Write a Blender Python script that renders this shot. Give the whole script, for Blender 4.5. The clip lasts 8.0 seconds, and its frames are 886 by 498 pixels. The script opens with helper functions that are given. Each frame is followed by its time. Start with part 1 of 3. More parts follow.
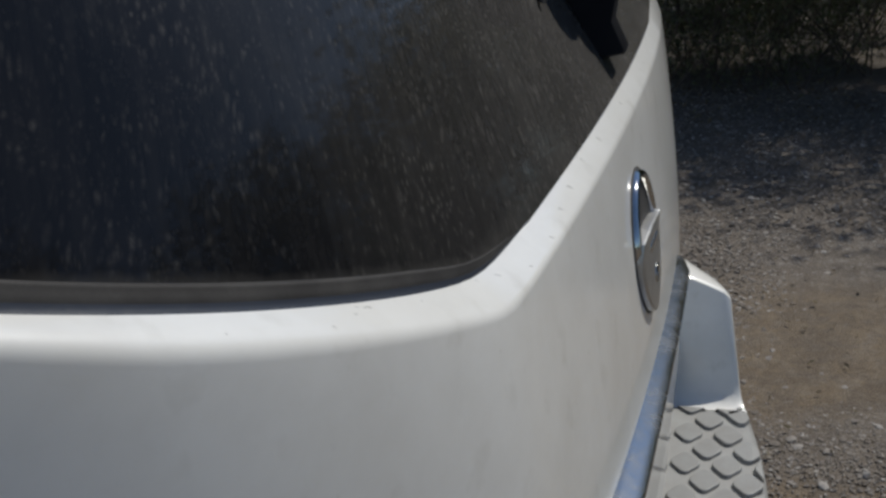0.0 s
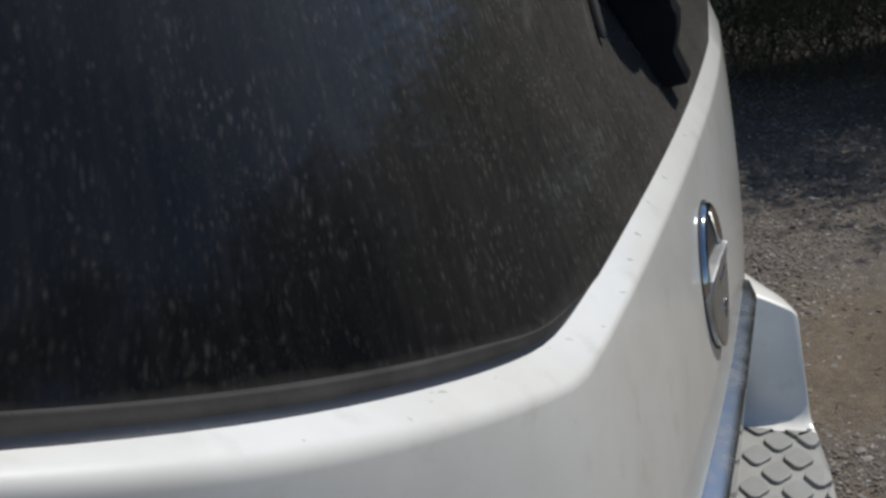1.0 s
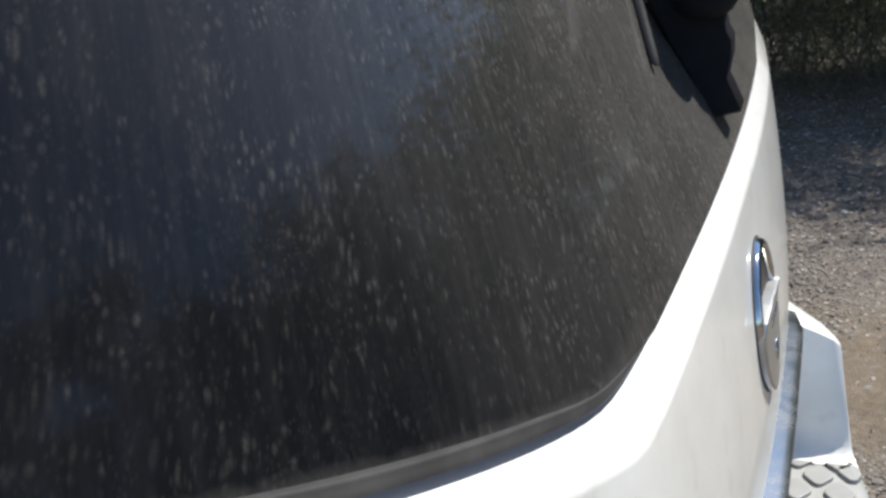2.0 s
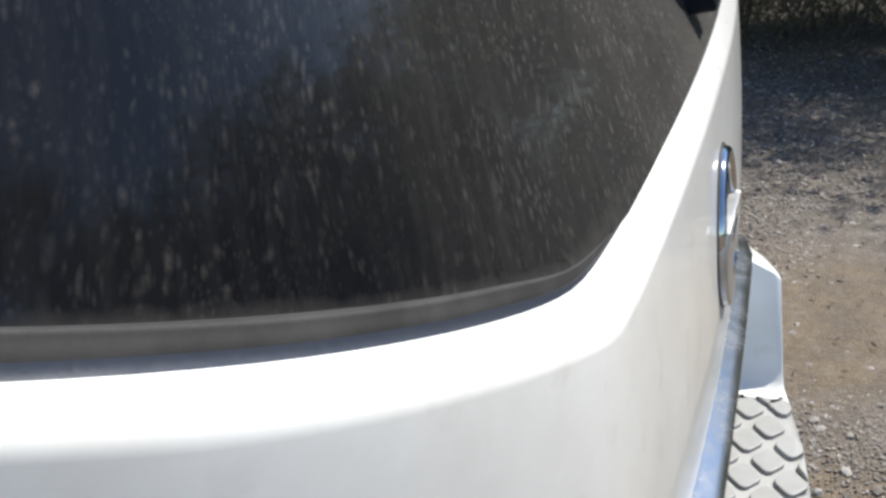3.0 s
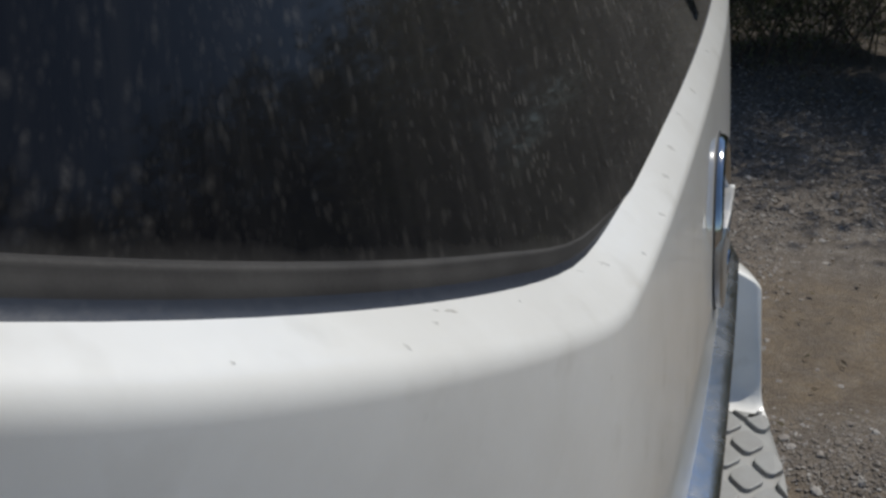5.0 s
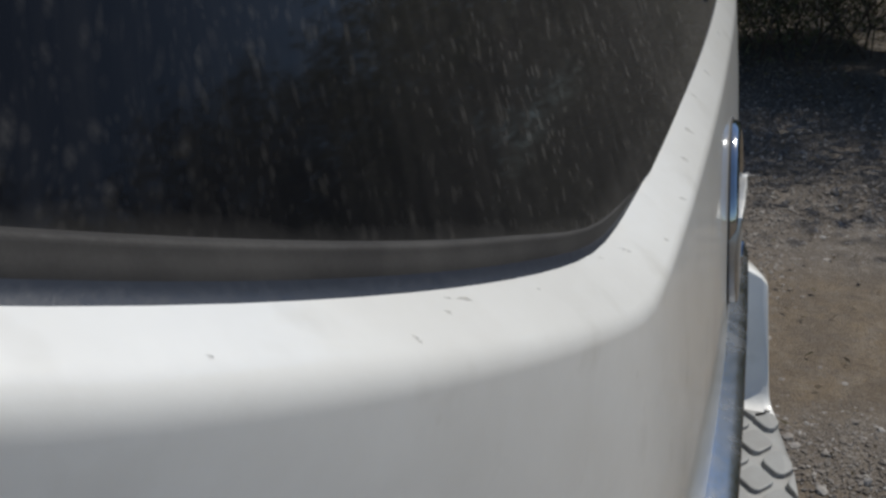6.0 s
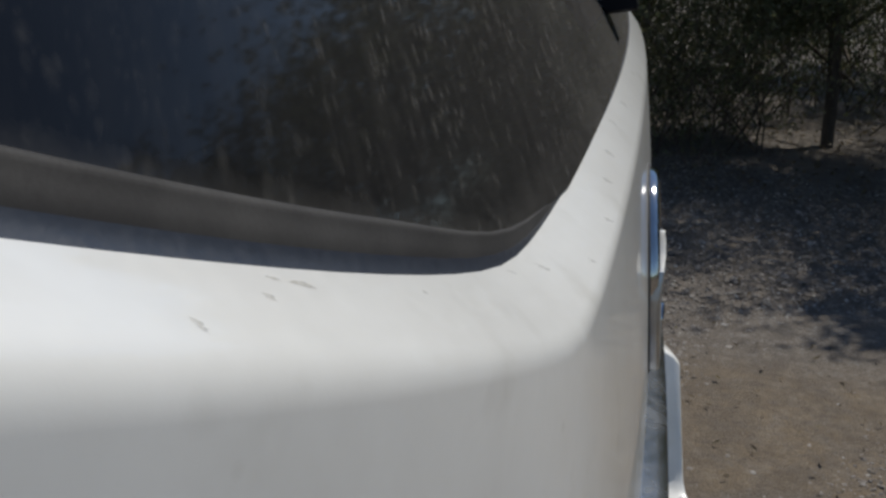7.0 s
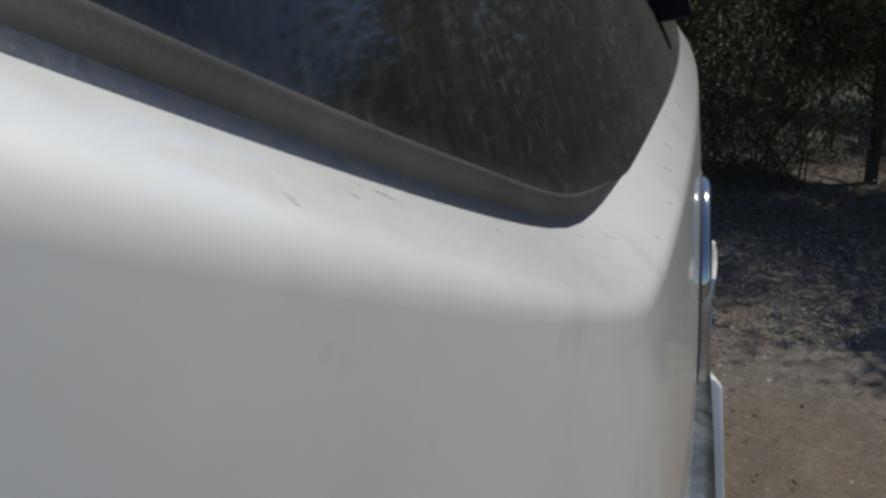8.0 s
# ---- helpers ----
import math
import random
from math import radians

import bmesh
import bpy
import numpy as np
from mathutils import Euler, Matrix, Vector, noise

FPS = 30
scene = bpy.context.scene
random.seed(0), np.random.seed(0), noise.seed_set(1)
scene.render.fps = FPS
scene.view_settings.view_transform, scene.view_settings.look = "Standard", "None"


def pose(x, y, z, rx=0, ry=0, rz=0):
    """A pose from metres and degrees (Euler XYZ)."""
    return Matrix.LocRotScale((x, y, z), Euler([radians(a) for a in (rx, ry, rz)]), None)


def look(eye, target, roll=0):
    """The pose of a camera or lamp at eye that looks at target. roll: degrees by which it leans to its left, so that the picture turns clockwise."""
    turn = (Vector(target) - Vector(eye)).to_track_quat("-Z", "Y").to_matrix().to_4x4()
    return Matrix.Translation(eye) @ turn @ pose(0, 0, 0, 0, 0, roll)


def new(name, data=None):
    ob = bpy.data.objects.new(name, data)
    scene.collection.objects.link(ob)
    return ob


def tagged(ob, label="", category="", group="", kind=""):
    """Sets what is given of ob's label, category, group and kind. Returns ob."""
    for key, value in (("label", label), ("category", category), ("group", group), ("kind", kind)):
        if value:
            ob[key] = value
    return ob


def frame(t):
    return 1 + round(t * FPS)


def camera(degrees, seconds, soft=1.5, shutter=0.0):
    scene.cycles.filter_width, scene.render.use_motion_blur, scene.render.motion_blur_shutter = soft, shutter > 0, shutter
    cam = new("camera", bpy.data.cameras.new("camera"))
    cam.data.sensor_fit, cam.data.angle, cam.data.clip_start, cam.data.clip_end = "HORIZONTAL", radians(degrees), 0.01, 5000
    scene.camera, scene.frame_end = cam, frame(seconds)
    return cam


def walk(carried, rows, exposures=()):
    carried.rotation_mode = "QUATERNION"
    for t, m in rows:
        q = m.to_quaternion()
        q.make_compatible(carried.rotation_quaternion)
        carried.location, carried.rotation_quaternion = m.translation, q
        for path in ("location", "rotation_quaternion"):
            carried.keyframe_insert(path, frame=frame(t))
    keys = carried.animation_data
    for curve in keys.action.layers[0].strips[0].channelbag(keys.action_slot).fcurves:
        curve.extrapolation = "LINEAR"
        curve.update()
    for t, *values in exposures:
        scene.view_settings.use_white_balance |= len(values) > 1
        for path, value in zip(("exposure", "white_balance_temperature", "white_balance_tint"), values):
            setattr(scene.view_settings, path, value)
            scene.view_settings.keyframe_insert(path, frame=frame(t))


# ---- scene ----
cam = camera(47.0, 8.0, soft=2.9)
PATH = [
    (0, (0.1402, -0.5321, 1.3452), (-0.4235, 1.2373, 0.6025), -4.64),
    (0.5, (0.1376, -0.5264, 1.3602), (-0.4880, 1.2346, 0.6479), -5.87),
    (1, (0.1269, -0.5112, 1.3786), (-0.5341, 1.2266, 0.6417), -7.01),
    (1.2, (0.1220, -0.4944, 1.3847), (-0.5585, 1.2409, 0.6594), -7.55),
    (2.3, (0.0908, -0.4620, 1.3929), (-0.6027, 1.2599, 0.6487), -5.68),
    (2.5, (0.0875, -0.4536, 1.3813), (-0.5615, 1.2701, 0.6017), -4.39),
    (3, (0.0641, -0.4335, 1.3315), (-0.4919, 1.2870, 0.4767), -1.21),
    (3.5, (0.0458, -0.3947, 1.3024), (-0.4583, 1.3375, 0.4392), 0.85),
    (4, (0.0450, -0.3833, 1.2789), (-0.4523, 1.3518, 0.4175), 0.43),
    (4.5, (0.0407, -0.3785, 1.2774), (-0.4548, 1.3670, 0.4362), 0.52),
    (4.7, (0.0407, -0.3828, 1.2849), (-0.4582, 1.3654, 0.4515), 0.94),
    (5.8, (0.0337, -0.3617, 1.2689), (-0.4348, 1.3975, 0.4409), 1.21),
    (5.9, (0.0301, -0.3555, 1.2639), (-0.4456, 1.4022, 0.4368), 0.85),
    (6, (0.0285, -0.3546, 1.2646), (-0.4538, 1.4008, 0.4365), 0.86),
    (6.1, (0.0273, -0.3550, 1.2583), (-0.4693, 1.4025, 0.4431), 1.30),
    (6.2, (0.0253, -0.3504, 1.2472), (-0.4651, 1.4064, 0.4268), 2.80),
    (6.3, (0.0214, -0.3318, 1.2311), (-0.4367, 1.4481, 0.4424), 4.09),
    (6.5, (0.0223, -0.3071, 1.2170), (-0.3927, 1.4999, 0.4670), 3.01),
    (7, (0.0201, -0.2755, 1.2043), (-0.2991, 1.5893, 0.5558), 3.07),
    (7.2, (0.0189, -0.2696, 1.2060), (-0.2975, 1.6034, 0.5801), 3.49),
    (7.5, (0.0227, -0.2712, 1.2023), (-0.3093, 1.5986, 0.5748), 3.80),
    (8, (0.0140, -0.2785, 1.1846), (-0.3808, 1.5899, 0.5904), 3.70),
]
EXPOSURES = [(0.0, 0.0, 6680, 9), (0.5, 0.0, 6680, 9), (1.0, 0.16, 6680, 9), (1.2, 0.28, 6680, 9), (2.3, 1.32, 6680, 9), (3.0, 1.24, 6680, 9), (3.5, 0.76, 6680, 9), (4.0, 0.25, 6680, 9), (4.7, 0.10, 6680, 9), (6.5, 0.09, 6680, 9), (8.0, 0.02, 6680, 9)]
walk(cam, [(t, look(eye, target, roll)) for t, eye, target, roll in PATH], EXPOSURES)

# ---- sky and sun ----
SUN_AZ, SUN_EL = 40.0, 54.5  # degrees from +Y towards +X, and above the ground
world = bpy.data.worlds.new("sky")
scene.world = world
world.use_nodes = True
wn = world.node_tree
sky = wn.nodes.new("ShaderNodeTexSky")
sky.sky_type = "NISHITA"
sky.sun_disc = False
sky.sun_elevation, sky.sun_rotation = radians(SUN_EL), radians(SUN_AZ)
sky.air_density, sky.dust_density, sky.ozone_density = 1.0, 0.15, 3.6
sky.altitude = 500
bg = wn.nodes["Background"]
bg.inputs["Strength"].default_value = 0.086
wn.links.new(sky.outputs[0], bg.inputs[0])
sun = new("sun", bpy.data.lights.new("sun", "SUN"))
sun.data.energy, sun.data.angle, sun.data.color = 3.1, radians(0.8), (1.0, 0.965, 0.90)
sun_dir = Vector((math.sin(radians(SUN_AZ)) * math.cos(radians(SUN_EL)), math.cos(radians(SUN_AZ)) * math.cos(radians(SUN_EL)), math.sin(radians(SUN_EL))))
sun.matrix_world = look(sun_dir * 20, (0, 0, 0))


# ---- materials ----
DRIFT = 0.85  # sideways drift of the rain marks down the pane


class Mat:
    """A node material with a short way of adding nodes."""

    def __init__(self, name, **inputs):
        self.m = bpy.data.materials.new(name)
        self.m.use_nodes = True
        self.t = self.m.node_tree
        self.p = self.t.nodes["Principled BSDF"]
        self.out = self.t.nodes["Material Output"]
        for k, v in inputs.items():
            self.p.inputs[k.replace("_", " ")].default_value = v

    def add(self, kind, operation="", **inputs):
        n = self.t.nodes.new(kind)
        if operation:
            n.operation = operation
        for k, v in inputs.items():
            self.put(v, n.inputs[k.replace("_", " ")] if not k.startswith("i") or not k[1:].isdigit() else n.inputs[int(k[1:])])
        return n

    def put(self, v, socket):
        if isinstance(v, bpy.types.NodeSocket):
            self.t.links.new(v, socket)
        else:
            socket.default_value = v

    def coords(self, scale=(1, 1, 1)):
        geo = self.add("ShaderNodeNewGeometry")
        return self.add("ShaderNodeMapping", i0=geo.outputs["Position"], Scale=scale).outputs[0]

    def slope_coords(self, stretch):
        """Coordinates on the leaning pane, drawn out down its slope."""
        p = self.add("ShaderNodeSeparateXYZ", i0=self.coords())
        lean = self.math("ADD", p.outputs[0], self.math("MULTIPLY", p.outputs[2], 0.6))
        return self.add("ShaderNodeCombineXYZ", i0=lean, i1=self.math("SUBTRACT", p.outputs[1], self.math("MULTIPLY", p.outputs[2], DRIFT)), i2=self.math("MULTIPLY", p.outputs[2], stretch)).outputs[0]

    def noise(self, scale, detail=4.0, rough=0.6, vec=None):
        return self.add("ShaderNodeTexNoise", Vector=vec or self.coords(), Scale=scale, Detail=detail, Roughness=rough).outputs["Fac"]

    def ramp(self, fac, *stops):
        n = self.add("ShaderNodeValToRGB", i0=fac)
        e = n.color_ramp.elements
        while len(e) < len(stops):
            e.new(0.5)
        for el, (pos, col) in zip(e, stops):
            el.position, el.color = pos, (*col, 1) if len(col) == 3 else col
        return n.outputs[0]

    def mix(self, fac, a, b, blend="MIX"):
        n = self.add("ShaderNodeMix")
        n.data_type, n.blend_type = "RGBA", blend
        self.put(fac, n.inputs[0])
        self.put(a if isinstance(a, bpy.types.NodeSocket) else (*a, 1), n.inputs[6])
        self.put(b if isinstance(b, bpy.types.NodeSocket) else (*b, 1), n.inputs[7])
        return n.outputs[2]

    def math(self, op, a, b=0.0):
        return self.add("ShaderNodeMath", op, i0=a, i1=b).outputs[0]

    def bump(self, height, strength, distance=0.002):
        self.put(self.add("ShaderNodeBump", Height=height, Strength=strength, Distance=distance).outputs[0], self.p.inputs["Normal"])

    def base(self, v):
        self.put(v, self.p.inputs["Base Color"])

    def rough(self, v):
        self.put(v, self.p.inputs["Roughness"])


def grey(v):
    return (v, v, v)


def paint_material():
    m = Mat("white_paint", Coat_Weight=0.8, Coat_Roughness=0.06)
    dust = m.noise(9.0, 6.0, 0.65)
    fine = m.noise(240.0, 3.0, 0.6)
    col = m.mix(m.ramp(dust, (0.35, grey(0)), (0.75, grey(1))), (0.80, 0.80, 0.775), (0.70, 0.69, 0.655))
    speck = m.add("ShaderNodeTexVoronoi", Vector=m.coords(), Scale=55.0).outputs["Distance"]
    keep = m.ramp(m.noise(14.0, 2.0), (0.56, grey(0)), (0.62, grey(1)))
    spot = m.math("MULTIPLY", m.ramp(speck, (0.05, grey(1)), (0.13, grey(0))), keep)
    smudge = m.ramp(m.noise(30.0, 3.0, 0.5), (0.60, grey(0)), (0.74, grey(0.30)))
    col = m.mix(smudge, col, (0.50, 0.48, 0.43))
    m.base(m.mix(m.math("MULTIPLY", spot, 0.22), col, (0.45, 0.43, 0.38)))
    m.rough(m.ramp(fine, (0.3, grey(0.34)), (0.8, grey(0.50))))
    m.bump(m.noise(700.0, 2.0), 0.04, 0.0004)
    return m.m


def glass_material():
    m = Mat("dusty_tinted_glass", Base_Color=(0.0035, 0.004, 0.0055, 1), Roughness=0.045, IOR=1.24)
    # dried rain spots run down the pane, over a thin film of dust
    warp = m.add("ShaderNodeTexNoise", Vector=m.coords(), Scale=18.0, Detail=2.0).outputs["Color"]
    vec = m.add("ShaderNodeVectorMath", "MULTIPLY_ADD", i0=warp, i1=(0.016, 0.016, 0.028), i2=m.slope_coords(0.85)).outputs[0]

    def spots(scale, hi, lo, thr):
        v = m.add("ShaderNodeTexVoronoi", Vector=vec, Scale=scale, Randomness=1.0)
        pick = m.add("ShaderNodeSeparateColor", i0=v.outputs["Color"]).outputs[0]
        return m.math("MULTIPLY", m.ramp(v.outputs["Distance"], (hi, grey(1)), (lo, grey(0))), m.ramp(pick, (thr, grey(0)), (thr + 0.35, grey(1))))

    s = m.math("MAXIMUM", m.math("MAXIMUM", spots(118.0, 0.0, 0.34, 0.42), m.math("MULTIPLY", spots(215.0, 0.0, 0.44, 0.35), 0.85)), m.math("MULTIPLY", spots(62.0, 0.0, 0.20, 0.60), 0.9))
    s = m.math("MAXIMUM", s, m.math("MULTIPLY", spots(400.0, 0.0, 0.50, 0.35), 0.35))
    s = m.math("MULTIPLY", s, m.ramp(m.noise(11.0, 3.0), (0.3, grey(0.2)), (0.7, grey(1))))
    s = m.math("MULTIPLY", s, m.ramp(m.noise(420.0, 3.0), (0.35, grey(0.35)), (0.65, grey(1.15))))
    runs = m.ramp(m.noise(110.0, 4.0, 0.65, m.slope_coords(0.12)), (0.42, grey(0)), (0.75, grey(0.030)))
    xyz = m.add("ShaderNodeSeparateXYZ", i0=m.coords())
    # dust raised towards +y: haze of a grazing view put into the colour
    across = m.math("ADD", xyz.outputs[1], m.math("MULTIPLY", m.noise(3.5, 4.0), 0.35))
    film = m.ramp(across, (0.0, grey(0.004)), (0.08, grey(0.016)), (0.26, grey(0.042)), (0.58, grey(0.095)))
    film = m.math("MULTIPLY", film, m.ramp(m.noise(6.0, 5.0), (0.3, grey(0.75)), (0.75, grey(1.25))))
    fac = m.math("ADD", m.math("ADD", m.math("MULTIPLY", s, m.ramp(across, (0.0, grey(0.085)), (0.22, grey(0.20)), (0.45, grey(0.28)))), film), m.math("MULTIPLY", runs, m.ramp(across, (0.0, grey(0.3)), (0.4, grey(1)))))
    # dust that the rain left along the lower edge, just above the seal
    rise = m.math("MAXIMUM", m.math("SUBTRACT", -0.009, xyz.outputs[1]), 0.0)
    above = m.math("SUBTRACT", m.math("SUBTRACT", xyz.outputs[2], 1.105), m.math("MULTIPLY", rise, m.math("ADD", 0.3095, m.math("MULTIPLY", rise, 0.2733))))
    above = m.math("ADD", above, m.math("MULTIPLY", m.math("SUBTRACT", m.noise(60.0, 5.0, 0.7), 0.5), 0.010))
    fac = m.math("ADD", fac, m.math("MULTIPLY", m.ramp(m.math("MULTIPLY", above, 20.0), (0.20, grey(0.055)), (0.36, grey(0))), m.ramp(m.math("ADD", xyz.outputs[1], 0.5), (0.46, grey(1)), (0.60, grey(0.2)))))
    dust_haze = m.add("ShaderNodeBsdfDiffuse", Color=(0.47, 0.445, 0.41, 1))
    mixs = m.add("ShaderNodeMixShader", i0=fac, i1=m.p.outputs[0], i2=dust_haze.outputs[0])
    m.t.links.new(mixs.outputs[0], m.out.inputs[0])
    return m.m


def plastic(name, col, rough, dust=0.25, grain=300.0):
    m = Mat(name)
    n = m.noise(30.0, 5.0)
    m.base(m.mix(m.ramp(n, (0.4, grey(0)), (0.8, grey(dust))), col, (0.30, 0.29, 0.27)))
    m.rough(m.ramp(m.noise(grain, 3.0), (0.3, grey(rough - 0.06)), (0.75, grey(rough + 0.1))))
    m.bump(m.noise(grain * 3, 2.0), 0.08, 0.0006)
    return m.m


def chrome_material(name, bright, dull, gloss, satin, scale):
    """Bright metal with dull, mottled patches."""
    m = Mat(name, Metallic=1.0)
    n = m.noise(scale, 6.0, 0.7)
    m.base(m.mix(m.ramp(n, (0.40, grey(0)), (0.68, grey(1))), bright, dull))
    m.rough(m.ramp(n, (0.40, grey(gloss)), (0.70, grey(satin))))
    m.bump(m.noise(scale * 8, 3.0), 0.03, 0.0005)
    return m.m


def tread_material():
    m = Mat("grey_tread")
    n = m.noise(22.0, 6.0, 0.7)
    fine = m.noise(420.0, 3.0)
    m.base(m.mix(m.ramp(n, (0.35, grey(0)), (0.7, grey(1))), (0.30, 0.305, 0.30), (0.25, 0.245, 0.235)))
    m.rough(m.ramp(fine, (0.3, grey(0.42)), (0.8, grey(0.62))))
    m.bump(fine, 0.12, 0.0008)
    return m.m


def ground_material():
    m = Mat("gravel_and_soil", Roughness=0.95)
    big = m.noise(1.1, 5.0, 0.6)
    geo = m.add("ShaderNodeNewGeometry")
    xyz = m.add("ShaderNodeSeparateXYZ", i0=geo.outputs["Position"])
    lane = m.math("ADD", xyz.outputs[1], m.math("MULTIPLY", m.noise(1.7, 5.0, 0.65), 0.5))
    soil = m.ramp(m.math("MULTIPLY", lane, 0.1), (0.162, grey(1)), (0.172, grey(0.35)), (0.192, grey(0.35)), (0.203, grey(1)), (0.262, grey(0.9)), (0.285, grey(0.2)))
    stone = m.add("ShaderNodeTexVoronoi", Vector=m.coords((1, 1, 1)), Scale=150.0)
    st2 = m.add("ShaderNodeTexVoronoi", Vector=m.coords((1, 1, 1)), Scale=290.0)
    tone = m.add("ShaderNodeSeparateColor", i0=stone.outputs["Color"]).outputs[0]
    gravel = m.ramp(tone, (0.0, (0.098, 0.086, 0.076)), (0.45, (0.148, 0.132, 0.119)), (0.8, (0.180, 0.166, 0.152)), (1.0, (0.28, 0.27, 0.255)))
    earth = m.ramp(m.noise(38.0, 6.0, 0.7), (0.3, (0.115, 0.086, 0.056)), (0.55, (0.182, 0.138, 0.090)), (0.8, (0.24, 0.19, 0.132)))
    col = m.mix(m.math("MULTIPLY", soil, m.ramp(m.noise(16.0, 5.0, 0.7), (0.30, grey(0.45)), (0.6, grey(1)))), gravel, earth)
    patch = m.noise(7.0, 6.0, 0.72)
    col = m.mix(m.ramp(patch, (0.42, grey(0.0)), (0.58, grey(0.5))), col, (0.085, 0.068, 0.053))
    col = m.mix(m.ramp(m.noise(21.0, 5.0, 0.7), (0.54, grey(0.0)), (0.66, grey(0.55))), col, (0.21, 0.178, 0.142))
    m.base(m.mix(m.ramp(big, (0.3, grey(0.0)), (0.8, grey(0.35))), col, (0.13, 0.105, 0.085)))
    h = m.math("ADD", m.math("MULTIPLY", stone.outputs["Distance"], -1.0), m.math("MULTIPLY", st2.outputs["Distance"], -0.5))
    h = m.math("ADD", h, m.math("MULTIPLY", m.noise(60.0, 6.0, 0.7), 0.9))
    m.bump(h, 0.60, 0.0075)
    return m.m


def stone_material():
    m = Mat("pebble", Roughness=0.9)
    g = m.add("ShaderNodeNewGeometry")
    m.base(m.mix(m.math("MULTIPLY", m.noise(90.0, 4.0), 0.5), m.ramp(g.outputs["Random Per Island"], (0.0, (0.135, 0.120, 0.105)), (0.4, (0.185, 0.165, 0.146)), (0.70, (0.24, 0.22, 0.20)), (0.86, (0.31, 0.29, 0.27)), (0.97, (0.44, 0.425, 0.40))), (0.17, 0.14, 0.11)))
    return m.m


def leaf_material(name, a, b):
    m = Mat(name, Roughness=0.55)
    g = m.add("ShaderNodeNewGeometry")
    col = m.ramp(g.outputs["Random Per Island"], (0.0, a), (0.7, b), (1.0, (0.17, 0.155, 0.085)))
    m.base(col)
    # thin leaves let some light through
    through_leaf = m.add("ShaderNodeBsdfTranslucent", Color=col)
    both = m.add("ShaderNodeMixShader", i0=0.5, i1=m.p.outputs[0], i2=through_leaf.outputs[0])
    m.t.links.new(both.outputs[0], m.out.inputs[0])
    return m.m


def grime_material():
    """A thin, patchy film of dried mud that lets the paint show through."""
    m = Mat("grime", Base_Color=(0.30, 0.28, 0.235, 1), Roughness=0.85)
    m.put(m.ramp(m.noise(900.0, 4.0, 0.7), (0.35, grey(0.05)), (0.65, grey(0.42))), m.p.inputs["Alpha"])
    return m.m


def bark_material():
    m = Mat("bark", Roughness=0.9)
    n = m.noise(14.0, 6.0, 0.7, m.coords((1, 1, 0.25)))
    m.base(m.ramp(n, (0.3, (0.045, 0.035, 0.028)), (0.7, (0.14, 0.11, 0.085))))
    m.bump(n, 0.6, 0.02)
    return m.m


PAINT, GLASS, TREAD = paint_material(), glass_material(), tread_material()
CHROME = chrome_material("chrome", (0.62, 0.62, 0.62), (0.50, 0.50, 0.49), 0.06, 0.14, 40.0)
SATIN = chrome_material("satin_chrome", (0.60, 0.60, 0.59), (0.48, 0.475, 0.46), 0.40, 0.54, 60.0)
WORN = chrome_material("weathered_chrome", (0.62, 0.63, 0.64), (0.36, 0.37, 0.38), 0.19, 0.32, 34.0)
RUBBER = plastic("dusty_rubber", (0.020, 0.0187, 0.0185), 0.75, 0.10, 900.0)
# the sky's blue reflection is put into the lip's base colour
LIP_RUBBER = plastic("sky_tinted_rubber", (0.030, 0.036, 0.050), 0.38, 0.0)
TYRE = plastic("tyre_rubber", (0.03, 0.03, 0.03), 0.8, 0.3)
BLACK = plastic("black_plastic", (0.012, 0.013, 0.016), 0.6, 0.02)
DARK = plastic("dark_trim", (0.03, 0.03, 0.032), 0.7, 0.1)
BLACK.node_tree.nodes["Principled BSDF"].inputs["Specular IOR Level"].default_value = 0.08
GROUND, PEBBLE, BARK = ground_material(), stone_material(), bark_material()
LEAF = leaf_material("leaf", (0.082, 0.098, 0.046), (0.160, 0.172, 0.090))
DRY = leaf_material("dry_leaf", (0.09, 0.07, 0.045), (0.20, 0.155, 0.10))
GRIME = grime_material()
STEEL = Mat("steel", Base_Color=(0.5, 0.5, 0.5, 1), Metallic=1.0, Roughness=0.35).m


# ---- building helpers ----
def part(name, bm, material, parent=None, label="", smooth=True):
    """Links a bmesh as one mesh object, under a thing or a part."""
    me = bpy.data.meshes.new(name)
    bmesh.ops.recalc_face_normals(bm, faces=bm.faces)
    bm.to_mesh(me)
    bm.free()
    me.materials.append(material)
    if smooth:
        for f in me.polygons:
            f.use_smooth = True
        me.set_sharp_from_angle(angle=radians(42))
    ob = new(name, me)
    ob.parent = parent
    if label:
        tagged(ob, label)
    return ob


def grid(bm, rows, close_u=False, close_v=False):
    """Faces between rows of points; all rows have one length."""
    vs = [[bm.verts.new(p) for p in r] for r in rows]
    nu, nv = len(vs), len(vs[0])
    for i in range(nu if close_u else nu - 1):
        for j in range(nv if close_v else nv - 1):
            bm.faces.new((vs[i][j], vs[(i + 1) % nu][j], vs[(i + 1) % nu][(j + 1) % nv], vs[i][(j + 1) % nv]))
    return vs


def cap(bm, ring):
    bm.faces.new(ring)


def lerp(a, b, t):
    return a + (b - a) * t


def box_bm(size, centre, bevel=0.0, segments=2):
    bm = bmesh.new()
    bmesh.ops.create_cube(bm, size=1, matrix=Matrix.LocRotScale(centre, None, size))
    if bevel:
        bmesh.ops.bevel(bm, geom=bm.edges[:], offset=bevel, segments=segments, affect="EDGES", profile=0.5)
    return bm


